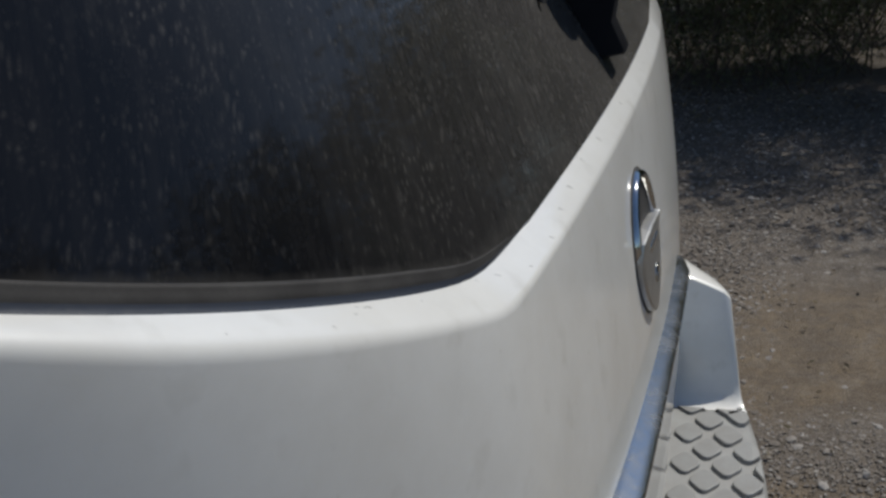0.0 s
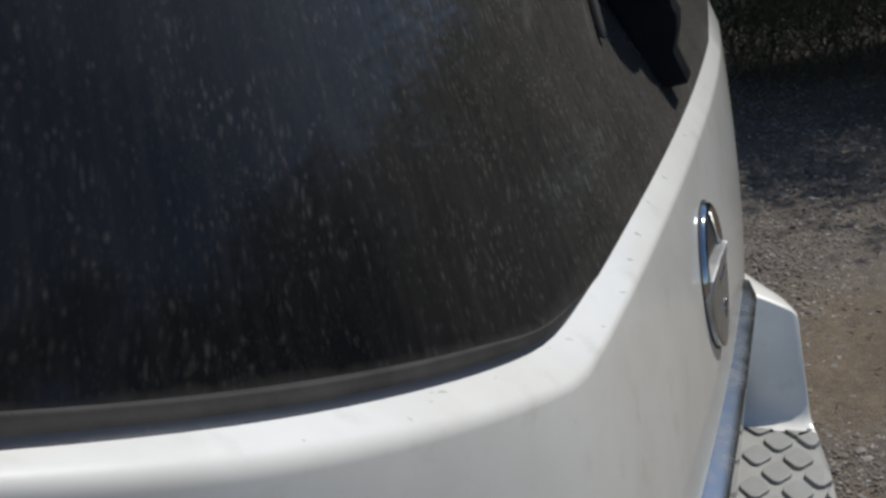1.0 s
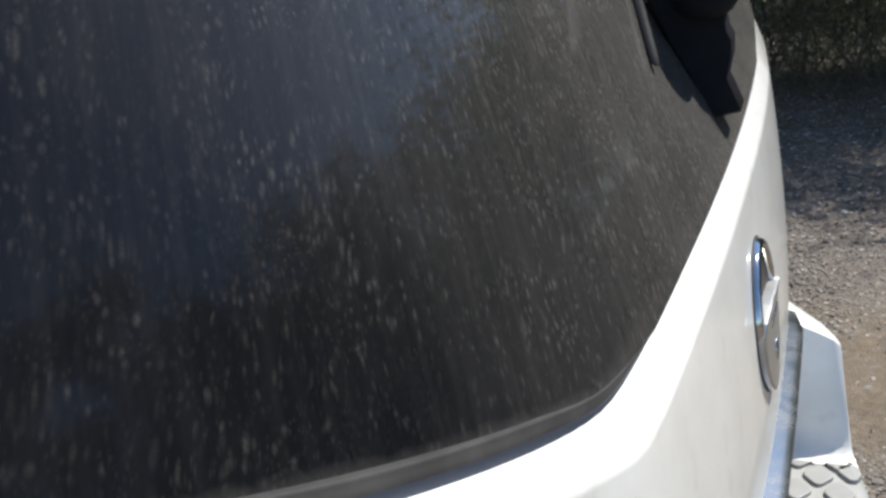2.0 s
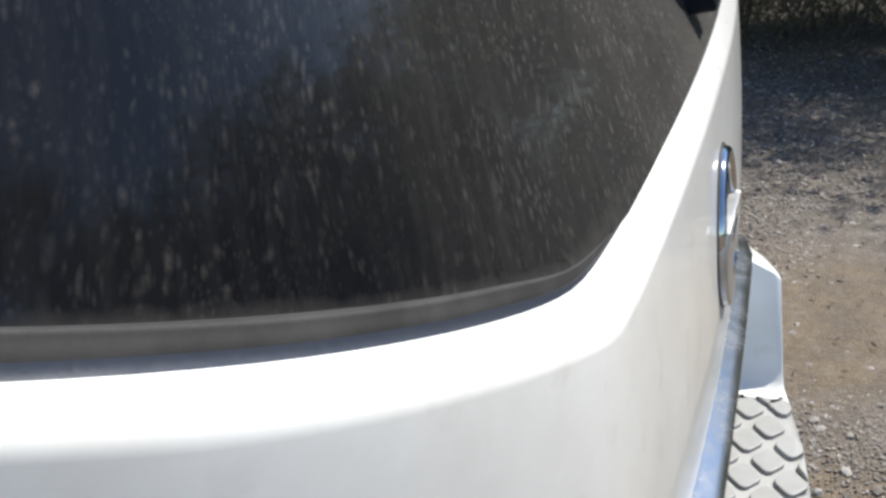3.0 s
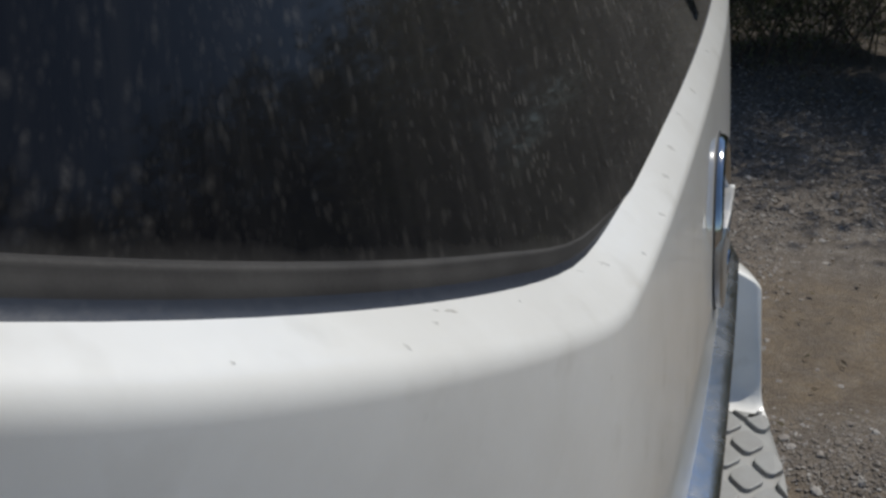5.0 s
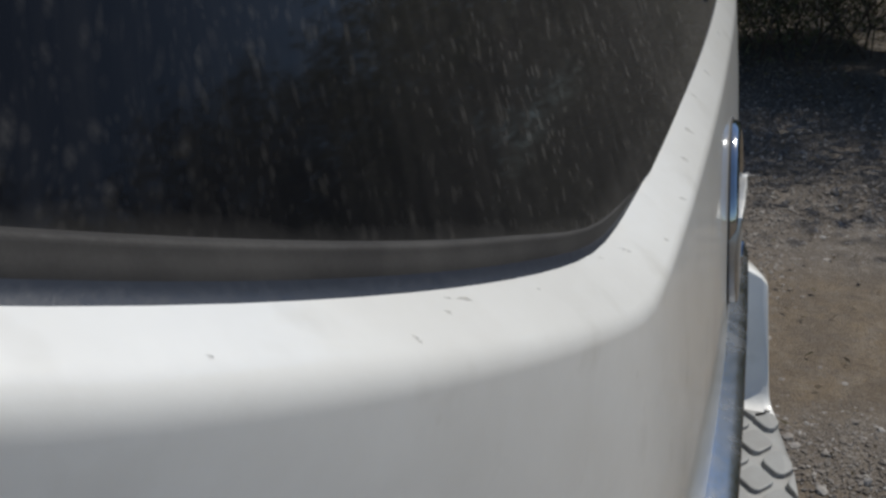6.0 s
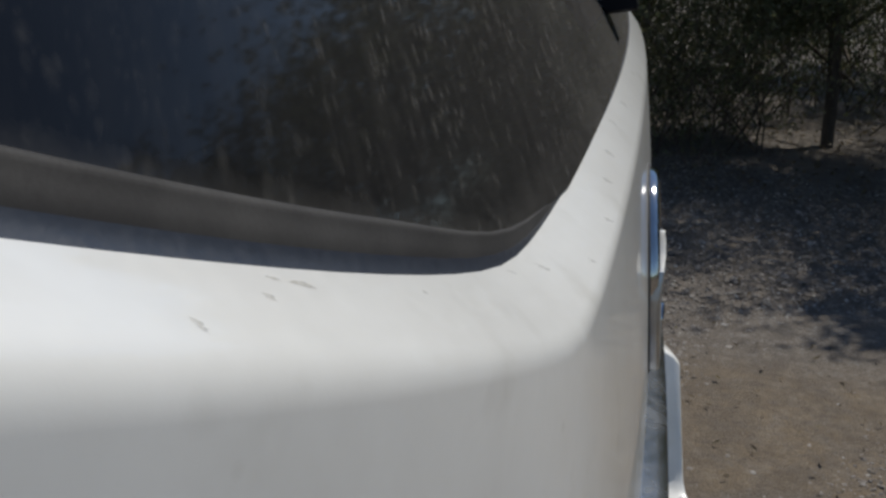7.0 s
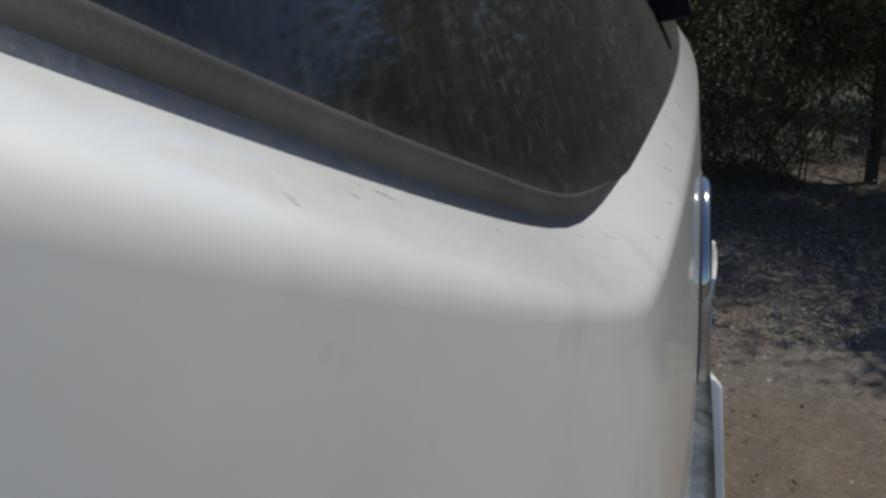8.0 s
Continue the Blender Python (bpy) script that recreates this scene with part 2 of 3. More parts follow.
def tube(bm, a, b, ra, rb, sides=7, ends=True):
    a, b = Vector(a), Vector(b)
    q = (b - a).to_track_quat("Z", "Y")
    rings = []
    for c, r in ((a, ra), (b, rb)):
        rings.append([bm.verts.new(c + q @ Vector((r * math.cos(k * math.tau / sides), r * math.sin(k * math.tau / sides), 0))) for k in range(sides)])
    for k in range(sides):
        bm.faces.new((rings[0][k], rings[0][(k + 1) % sides], rings[1][(k + 1) % sides], rings[1][k]))
    if ends:
        bm.faces.new(rings[0][::-1])
        bm.faces.new(rings[1])


# ---- ground ----
bm = bmesh.new()
xs = [-900, -300, -90, -30, -12, -6] + [-3 + 0.25 * k for k in range(33)] + [6.5, 9, 14, 30, 90, 300, 900]
ysg = [-900, -300, -90, -30, -12, -6, -3, -1.5] + [-0.5 + 0.2 * k for k in range(58)] + [12.5, 15, 20, 30, 90, 300, 900]
near = lambda x, y: math.exp(-((x - 1) ** 2 + (y - 4) ** 2) / 60)
rows = [[(x, y, near(x, y) * 0.03 * (noise.noise((x * 0.9, y * 0.9, 3.1))) - 0.004) for x in xs] for y in ysg]
grid(bm, rows)
tagged(part("ground", bm, GROUND), "dry gravel and brown soil yard with pebbles", "ground", kind="structure")


def pebbles():
    """Loose stones on the open gravel, too many to count."""
    rng = random.Random(5)
    ico = bmesh.new()
    bmesh.ops.create_icosphere(ico, subdivisions=1, radius=1)
    base = [v.co.copy() for v in ico.verts]
    tris = [[v.index for v in f.verts] for f in ico.faces]
    ico.free()
    verts, faces = [], []
    for k in range(46000):
        y = 1.15 + (rng.random() ** 1.3) * 4.0
        x = rng.uniform(-0.5, 0.25 + y * 0.42)
        soil = 1.72 < y + 0.25 * noise.noise((x * 1.7, y * 1.7, 0)) < 2.48 or y < 1.42
        if soil and rng.random() < 0.25:
            continue
        r = 0.0025 + (0.0040 if y < 2.0 else 0.0062) * rng.random() ** 2.2
        if rng.random() < 0.010:
            r = rng.uniform(0.009, 0.015)
        q = Euler((rng.gauss(0, 0.25), rng.gauss(0, 0.25), rng.uniform(0, 6))).to_matrix()
        sc = Vector((1.15, rng.uniform(0.6, 1.0), rng.uniform(0.28, 0.50))) * r
        o = len(verts)
        for b in base:
            p = q @ Vector((b.x * sc.x, b.y * sc.y, b.z * sc.z)) * (1 + 0.25 * noise.noise(b * 1.7 + Vector((k, 0, 0))))
            verts.append((x + p.x, y + p.y, p.z + r * 0.10))
        faces += [[o + i for i in t] for t in tris]
    me = bpy.data.meshes.new("pebbles")
    me.from_pydata(verts, [], faces)
    me.materials.append(PEBBLE)
    tagged(new("pebbles", me), "small grey and tan stones scattered on the soil", "gravel", kind="stuff")


pebbles()


# ---- the car's rear ----
# x out of the tailgate, y across it, z up; MID is the car's centre line
MID, HALF = 0.5636, 1.0
car = new("car")
car.empty_display_size = 0.3
tagged(car, "white car with dusty rear window and chrome tailgate trim", "car")


BEND, SOFT = MID + 0.0089, 0.0321


def sill_rise(y):
    d = abs(y - MID) - BEND
    return (math.sqrt(d * d + SOFT ** 2) + d) / 2


def far_turn(y):
    """Beyond the wiper the tailgate folds back towards its far corner."""
    d = y - 0.8368
    return (math.sqrt(d * d + 0.008 ** 2) + d) / 2


def edge(y):
    """The paint's upper edge under the rear window: x, z and the slope of z."""
    s = sill_rise(y)
    d = abs(y - MID) - BEND
    ds = 0.5 * (1 + d / math.sqrt(d * d + SOFT ** 2)) * (1 if y > MID else -1)
    c = max(0.0, abs(y - MID) - 0.93) / 0.075
    turn = 0.10 * (1 - math.sqrt(max(0.0, 1 - min(c, 1.0) ** 2)))
    x = 0.0179 - 0.0960 * s - 0.3452 * s * s - 0.0695 * (y - MID) ** 2 - turn
    w = far_turn(y)
    x -= 0.0749 * w - 0.0505 * w * w + 0.333 * max(0.0, s - 0.18) ** 2
    return x, 1.1052 + 0.3095 * s + 0.2733 * s * s + 0.080 * max(0.0, s - 0.18) ** 2 + 0.0832 * w - 0.0669 * w * w, (0.3095 + 0.5466 * s) * ds


def at_edge(y, out, up):
    """A point out of and above the edge, square to it."""
    x, z, m = edge(y)
    k = 1 / math.sqrt(1 + m * m)
    return Vector((x + out, y - m * k * up, z + k * up))


COLUMNS = [MID - HALF + 2 * HALF * k / 110 for k in range(111)]


def crease(y):
    """The line where the sunlit ledge breaks into the tailgate's face; its corner is tighter than the window's."""
    d = abs(y - MID) - BEND - 0.0174
    s = (math.sqrt(d * d + 0.006 ** 2) + d) / 2
    side = min(y - MID, 0.0)
    far = max(y - MID, 0.0)
    out = max(0.004, 0.0164 - 0.0578 * s + 0.0226 * side * side - 0.026 * far * far)
    w = min(0.3, far_turn(y))
    return Vector((edge(y)[0] + out + 0.0577 * w, y, 1.0872 + 0.2963 * s + 0.2935 * s * s + 0.0246 * (y - MID) ** 2 - 0.0744 * w + 0.36 * max(0.0, s - 0.18) ** 2))


def roll(y):
    """How far the crease rolls over before the panel falls straight."""
    t = min(1.0, max(0.0, (abs(y - MID) - 0.55) / 0.27))
    return lerp(0.0034, 0.0085, t)


def tail_x(y, z):
    """The outer face of the tailgate below the crease, bellied outwards."""
    c = crease(y)
    d = max(0.0, c.z - z)
    # a soft fold runs down from the corner of the crease; the panel falls away beyond it
    e = abs(y - MID) - BEND - 0.0174
    fold = (math.sqrt(e * e + 0.008 ** 2) + e) / 2
    return c.x + 0.1779 * d - 0.2586 * d * d - 0.1058 * (y - MID) ** 2 * d - 0.45 * fold * d


def on_ledge(y, t):
    """A point of the sunlit ledge, from the seal (0) to the crease (1)."""
    x, z, _ = edge(y)
    c = crease(y)
    return Vector((lerp(x, c.x, t), y, z + (c.z - z) * t * (0.82 + 0.18 * t)))


def ledge_points(y):
    """The fold under the seal, the ledge and its rolled crease."""
    pts = [at_edge(y, o, u) for o, u in ((-0.03, -0.004), (-0.008, -0.003), (-0.0012, -0.0012), (0.0, 0.0))]
    c, r = crease(y), roll(y)
    wide = math.hypot(c.x - edge(y)[0], c.z - edge(y)[1])
    t0 = max(0.35, 1 - r / wide)
    pts += [on_ledge(y, t0 * k / 6) for k in range(1, 6)]
    a = on_ledge(y, t0)
    z2 = c.z - r
    b = Vector((tail_x(y, z2), y, z2))
    for k in range(10):
        t = k / 9
        pts.append(a * (1 - t) ** 2 + c * 2 * t * (1 - t) + b * t * t)
    return pts


rows = []
for y in COLUMNS:
    col = ledge_points(y)
    top = col[-1].z
    for k in range(1, 25):
        z = lerp(top, 0.60, k / 24)
        col.append(Vector((tail_x(y, z), y, z)))
    rows.append(col)
bm = bmesh.new()
grid(bm, rows)
tailgate = part("tailgate", bm, PAINT, car, "pearl white tailgate with a bright rolled ledge")


def seal_height(y):
    """The seal stands tall towards the window's corners and sinks behind the ledge between them."""
    t = min(1.0, max(0.0, (abs(y - MID) - MID + 0.090) / 0.165))
    return 0.05 + 0.95 * t * (1.5 - 0.5 * t)


# the pane leans inwards and bows a little
TOP = 1.68


def glass_x(y, z):
    return 0.0135 - 0.058 * (y - MID) ** 2 - 0.60 * (z - 1.111) - 0.05 * (z - 1.111) ** 2


# the rubber seal round the lower edge of the pane
LIP = [(-0.001, -0.0006), (-0.0020, 0.0003), (-0.0029, 0.0014), (-0.0036, 0.0026), (-0.0040, 0.0037)]
SEAL = [(-0.0040, 0.0037), (-0.0041, 0.0048), (-0.0046, 0.0064), (-0.0051, 0.0075), (-0.0055, 0.0086), (-0.0057, 0.0093), (-0.0059, 0.0100), (-0.0063, 0.0105), (-0.0070, 0.0109), (-0.0085, 0.0112), (-0.013, 0.0115)]


def seal_depth(y):
    """The seal is as deep as the pane lies behind the paint's edge."""
    p = at_edge(y, 0, 0.0104 * seal_height(y))
    return min(1.0, max(0.08, (edge(y)[0] - glass_x(p.y, p.z)) / 0.0085))


bm = bmesh.new()
grid(bm, [[at_edge(y, o * seal_depth(y), u * seal_height(y)) for o, u in SEAL] for y in COLUMNS])
seal = part("window_seal", bm, RUBBER, tailgate, "black rubber window seal, browned with dust")
bm = bmesh.new()
grid(bm, [[at_edge(y, o * seal_depth(y), u * seal_height(y)) for o, u in LIP] for y in COLUMNS])
part("seal_lip", bm, LIP_RUBBER, seal, "smooth black lip of the seal, sky reflection painted in blue")

rows = []
for k in range(201):
    y = lerp(COLUMNS[3], COLUMNS[-4], k / 200)
    low = at_edge(y, 0, 0.0104 * seal_height(y)).z
    high = TOP - 0.05 * ((y - MID) / HALF) ** 2
    r = []
    for j in range(49):
        z = lerp(low, high, j / 48)
        yy = MID + (y - MID) * (1 - 0.06 * j / 48)
        r.append(Vector((glass_x(yy, z), yy, z)))
    rows.append(r)
bm = bmesh.new()
grid(bm, rows)
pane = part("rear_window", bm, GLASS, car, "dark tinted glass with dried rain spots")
roof_edge = [r[-1].copy() for r in rows[::4]]
side_edge = {0: [p.copy() for p in rows[0][::4]], 1: [p.copy() for p in rows[-1][::4]]}


def body_shell():
    """Sides, roof, floor and nose, which close the car."""
    bm = bmesh.new()
    nose = -4.35
    # roof
    rows = []
    for p in roof_edge:
        rows.append([Vector((p.x, p.y, p.z)), Vector((p.x - 0.03, p.y, p.z + 0.012)), Vector((p.x - 0.35, p.y, p.z + 0.05)), Vector((-2.4, p.y, p.z + 0.06)), Vector((-2.7, p.y, p.z)), Vector((-3.4, MID + (p.y - MID) * 1.02, 1.08)), Vector((nose, MID + (p.y - MID) * 0.95, 0.95)), Vector((nose - 0.05, MID + (p.y - MID) * 0.93, 0.45))])
    grid(bm, rows)
    # sides
    for k, y in ((0, COLUMNS[0]), (1, COLUMNS[-1])):
        out = -1 if k == 0 else 1
        back = edge(y)[0]
        up = side_edge[k]
        rr = []
        for p in up:
            rr.append([p, Vector((-2.5, p.y, p.z)), Vector((-2.8 - 0.5 * (TOP - p.z), p.y, p.z))])
        grid(bm, rr)
        low = []
        for t in range(9):
            z = lerp(up[0].z, 0.42, t / 8)
            yy = y + out * 0.03 * math.sin(math.pi * t / 8)
            low.append([Vector((back + (0.02 if t else 0.0), y, z)), Vector((-0.25, yy, z)), Vector((-2.5, yy, z)), Vector((-3.4, yy, min(z, 1.08))), Vector((nose, MID + (yy - MID) * 0.95, min(z, 0.95)))])
        grid(bm, low)
    # floor
    grid(bm, [[Vector((x, y, 0.42)) for x in (0.0, -2.5, nose)] for y in (COLUMNS[0], COLUMNS[-1])])
    return part("body", bm, PAINT, car, "white painted sides and roof")


body_shell()

# dark cabin wall behind the glass
bm = box_bm((0.04, 1.7, 0.75), (-0.75, MID, 1.2), 0.01)
part("cabin_trim", bm, DARK, car, "dark cabin lining")


# chrome strip across the tailgate
def strip_point(y, out, z):
    z -= 0.0341 * (y - 0.4)
    return Vector((tail_x(y, z) + out - 0.0122 * (y - 0.4) + 0.0404 * (y - 0.4) ** 2, y, z))


Y0, Y1 = 0.12, 0.70
bm = bmesh.new()
rows = []
prof = [(-0.006, 0.8464), (-0.0016, 0.8460), (0.0002, 0.8454), (0.0085, 0.8428), (0.0158, 0.8398), (0.0168, 0.8386), (0.0171, 0.8370), (0.0160, 0.8352), (-0.004, 0.8346)]
for k in range(41):
    y = lerp(Y0, Y1, k / 40)
    f = 1 - max(0, (k - 37) / 3) * 0.55
    rows.append([strip_point(y, o * f, 0.8395 + (z - 0.8395) * f) for o, z in prof])
vs = grid(bm, rows)
cap(bm, vs[0])
cap(bm, vs[-1][::-1])
part("chrome_strip", bm, WORN, tailgate, "weathered chrome strip")
# recessed panel below the strip
bm = bmesh.new()
grid(bm, [[strip_point(lerp(Y0, Y1 - 0.01, k / 20), o, z) for o, z in ((-0.003, 0.8352), (0.0030, 0.8350), (0.0040, 0.8300), (0.0042, 0.8100), (0.0042, 0.790), (0.003, 0.700), (-0.004, 0.690))] for k in range(21)])
part("plate_surround", bm, PAINT, tailgate)


# ---- chrome tailgate handle ----
HY, HZ, HW, HH = 0.390, 0.978, 0.062, 0.066


def handle_outline(a, scale=1.0):
    """Rounded above, drawn to a soft point below."""
    c, s = math.cos(a), math.sin(a)
    w = HW * (1 - 0.22 * max(0, -s) ** 3.0)
    return HY + scale * w * c, HZ + scale * HH * s * (1.0 if s > 0 else 1.12)


def handle_ring(scale, out, n=56):
    pts = []
    for k in range(n):
        y, z = handle_outline(math.tau * k / n, scale)
        low = min(1.0, max(0.0, (z - HZ + 0.004) / 0.012))
        pts.append(Vector((tail_x(y, z) + lerp(min(out, 0.001), out, low), y, z)))
    return pts


bm = bmesh.new()
rings = [handle_ring(sc, o) for sc, o in ((1.0, -0.003), (1.0, 0.0032), (0.99, 0.0052), (0.97, 0.0066), (0.94, 0.0071), (0.91, 0.0068), (0.89, 0.0055), (0.87, 0.0010))]
grid(bm, rings, close_v=True)
handle = part("tailgate_handle", bm, CHROME, tailgate, "oval chrome pull handle with a key lock")
# a flat dark disc paints the shade inside the chrome finger hollow
bm = bmesh.new()
vs = grid(bm, [handle_ring(sc, o) for sc, o in ((0.885, 0.0018), (0.7, 0.0008), (0.3, 0.0006), (0.05, 0.0006))], close_v=True)
cap(bm, vs[-1])
part("recess_shade", bm, DARK, handle, "flat dark disc, the finger hollow's shade painted on")

# thin dark ring just outside the chrome rim
bm = bmesh.new()
grid(bm, [handle_ring(sc, o) for sc, o in ((1.0, -0.002), (1.035, -0.002), (1.035, 0.0008), (1.02, 0.0014), (1.0, 0.0014))], close_v=True)
part("rim_line", bm, DARK, handle, "thin black ring round the handle")

# the pull lever covers the lower half and curls outwards along its upper lip
def lip_z(y):
    return HZ + 0.010 - 0.005 * (y - HY) / HW


outline = [handle_outline(lerp(math.pi + 0.0, math.tau + 0.10, k / 44), 1.0) for k in range(45)]
ys, ye = outline[-1][0], outline[0][0]
outline += [(lerp(ys, ye, k / 24), lip_z(lerp(ys, ye, k / 24)) + 0.004 * math.sin(math.pi * k / 24)) for k in range(1, 24)]
cy, cz = HY + 0.006, HZ - 0.020
bm = bmesh.new()
rows = []
for sc, o in ((1.0, -0.002), (1.0, 0.0046), (0.995, 0.0060), (0.975, 0.0069), (0.93, 0.0073), (0.7, 0.0075), (0.4, 0.0075), (0.05, 0.0075)):
    row = []
    for y, z in outline:
        y, z = lerp(cy, y, sc), lerp(cz, z, sc)
        near_lip = max(0.0, 1 - (lip_z(y) - z) / 0.024)
        row.append(Vector((tail_x(y, z) + o + (0.0030 * min(1.1, near_lip) ** 2.0 if o > 0.004 else 0), y, z)))
    rows.append(row)
vs = grid(bm, rows, close_v=True)
cap(bm, vs[-1])
lever = part("pull_lever", bm, SATIN, handle, "smooth chrome lever")
# key lock
bm = bmesh.new()
ly, lz = HY + 0.008, HZ - 0.040
lx = tail_x(ly, lz) + 0.0062
rings = []
for r, o in ((0.0105, -0.004), (0.0105, 0.0018), (0.0090, 0.0028), (0.0076, 0.0020), (0.0072, 0.0008), (0.002, 0.0005)):
    rings.append([Vector((lx + o, ly + r * math.cos(math.tau * k / 20), lz + r * math.sin(math.tau * k / 20))) for k in range(20)])
vs = grid(bm, rings, close_v=True)
cap(bm, vs[-1])
part("key_lock", bm, CHROME, handle, "round key lock")
# raised marks along the lip, too small to read
for k in range(5):
    u = -0.25 + 0.2 * k
    wy = HY + u * HW * 0.84
    z = lip_z(wy) - 0.016
    bm = box_bm((0.004, 0.008, 0.009), (tail_x(wy, z) + 0.0070, wy, z), 0.001, 1)
    part("raised_mark", bm, CHROME, handle)


# ---- rear wiper ----
def side_cut(bm, outline, y0, y1, bevel):
    """A block with its outline in x and z, between two depths across the car."""
    rings = []
    for y, k in ((y0, bevel), (y0 + bevel, 0), (y1 - bevel, 0), (y1, bevel)):
        cx, cz = sum(p[0] for p in outline) / len(outline), sum(p[1] for p in outline) / len(outline)
        rings.append([Vector((x + (cx - x) * k * 14, y, z + (cz - z) * k * 14)) for x, z in outline])
    vs = grid(bm, rings, close_v=True)
    cap(bm, vs[0])
    cap(bm, vs[-1][::-1])


bm = bmesh.new()
side_cut(bm, ((-0.010, 1.142), (0.001, 1.1325), (0.0215, 1.1365), (0.0225, 1.1400), (0.0100, 1.168), (0.0140, 1.189), (0.0142, 1.204), (0.0100, 1.212), (0.0060, 1.236), (-0.010, 1.250), (-0.062, 1.246), (-0.044, 1.208), (-0.022, 1.170)), 0.476, 0.512, 0.003)
wiper = part("rear_wiper", bm, BLACK, tailgate, "black plastic rear wiper base")
# black rod close to the pane stands in for a thin shadow there
bm = bmesh.new()
pts = [(-0.0385, 0.383, 1.2035, 0.002), (-0.0395, 0.385, 1.2050, 0.0034), (-0.0440, 0.396, 1.2120, 0.0042), (-0.0540, 0.424, 1.2290, 0.0042), (-0.070, 0.468, 1.2560, 0.0042)]
rows = []
for x, y, z, r in pts:
    rows.append([Vector((x + r * math.cos(a), y + r * math.sin(a), z)) for a in [math.tau * k / 10 for k in range(10)]])
vs = grid(bm, rows, close_v=True)
cap(bm, vs[0])
cap(bm, vs[-1][::-1])
rod = part("shadow_rod", bm, BLACK, wiper, "thin black rod in place of a shadow on the glass")


# the arm's thick head stands off the glass over the base and runs up and across
bm = bmesh.new()
rows = []
for y, z, r in ((0.4475, 1.2540, 0.010), (0.4500, 1.2540, 0.020), (0.4580, 1.2545, 0.028), (0.4750, 1.2570, 0.033), (0.510, 1.266, 0.037), (0.560, 1.286, 0.038), (0.640, 1.330, 0.033), (0.760, 1.405, 0.027), (0.900, 1.490, 0.020)):
    x = glass_x(y, z) + 0.066
    rows.append([Vector((x + r * 0.95 * math.copysign(abs(math.cos(a)) ** 0.75, math.cos(a)), y, z + r * math.copysign(abs(math.sin(a)) ** 0.75, math.sin(a)))) for a in [math.tau * k / 24 for k in range(24)]])
vs = grid(bm, rows, close_v=True)
cap(bm, vs[0])
cap(bm, vs[-1][::-1])
part("wiper_head", bm, BLACK, wiper, "rounded black head of the wiper arm")

# ---- rear bumper with step ----
def out_x(y):
    return 0.188 - 0.46 * max(0.0, abs(y - MID) - 0.07) ** 2


STEP_Z, FOOT = 0.501, 0.872
bm = bmesh.new()
rows = []
for k in range(61):
    y = lerp(MID - 0.98, MID + 0.98, k / 60)
    ox = max(out_x(y), tail_x(y, 0.62) + 0.01)
    rows.append([Vector(p) for p in ((0.0 + tail_x(y, 0.62) - 0.06, y, STEP_Z + 0.02), (tail_x(y, 0.62) - 0.02, y, STEP_Z + 0.002), (ox - 0.022, y, STEP_Z), (ox - 0.010, y, STEP_Z - 0.003), (ox - 0.003, y, STEP_Z - 0.010), (ox, y, STEP_Z - 0.024), (ox - 0.005, y, 0.42), (ox - 0.03, y, 0.36), (-0.05, y, 0.35))])
vs = grid(bm, rows)
cap(bm, vs[0])
cap(bm, vs[-1][::-1])
bumper = part("rear_bumper", bm, TREAD, car, "grey step bumper with raised diamond tread")


def upstand(y_foot, way):
    """White corner block that rises from the step; way is +1 or -1 across the car."""
    prof = [(-0.040, 0.0010), (-0.030, 0.0025), (-0.019, 0.007), (-0.009, 0.017), (-0.002, 0.033), (0.006, 0.06), (0.043, 0.1925)]
    bm = bmesh.new()
    rows = []
    for i in range(15):
        u = i / 14
        col = []
        for j in range(19):
            if j < 7:
                dy, h = prof[j]
            elif j < 12:
                t = (j - 6) / 5
                dy, h = 0.043 + 0.012 * (1 - math.cos(t * math.pi / 2)), 0.1925 + 0.006 * math.sin(t * math.pi / 2)
            else:
                t = (j - 11) / 7
                dy, h = 0.055 + 0.120 * t, 0.1985
            q = max(0.0, dy - 0.043) / 0.125
            ox = 0.1245 + 0.36 * max(0.0, 0.043 - dy) - 0.085 * q ** 1.6
            x = lerp(0.005, ox, u)
            hh = h * (1 - 0.20 * (u ** 1.6) * min(1, h / 0.2))
            if u > 0.93:
                hh -= 0.004 * min(1, h / 0.1)
            col.append(Vector((x, y_foot + way * dy, STEP_Z + 0.002 + hh)))
        rows.append(col)
    # outer side, down to the step and below
    last = rows[-1]
    for d, s in ((0.0015, 0.985), (0.003, 0.93), (0.004, 0.5), (0.005, 0.0)):
        rows.append([Vector((p.x + d, p.y, lerp(STEP_Z - 0.05, p.z, s))) for p in last])
    vs = grid(bm, rows)
    cols = [r[-1] for r in vs]
    low = [bm.verts.new((v.co.x, v.co.y, STEP_Z - 0.05)) for v in cols]
    for k in range(len(cols) - 1):
        bm.faces.new((cols[k], cols[k + 1], low[k + 1], low[k]))
    return part("bumper_corner", bm, PAINT, bumper, "white painted corner block of the bumper")


upstand(FOOT + 0.040, 1)
upstand(2 * MID - FOOT - 0.040, -1)
bm = bmesh.new()
tube(bm, (0.145, FOOT + 0.008, STEP_Z), (0.145, FOOT + 0.008, STEP_Z + 0.0068), 0.0042, 0.0036, 10)
part("bolt", bm, SATIN, bumper, "small steel bolt head")


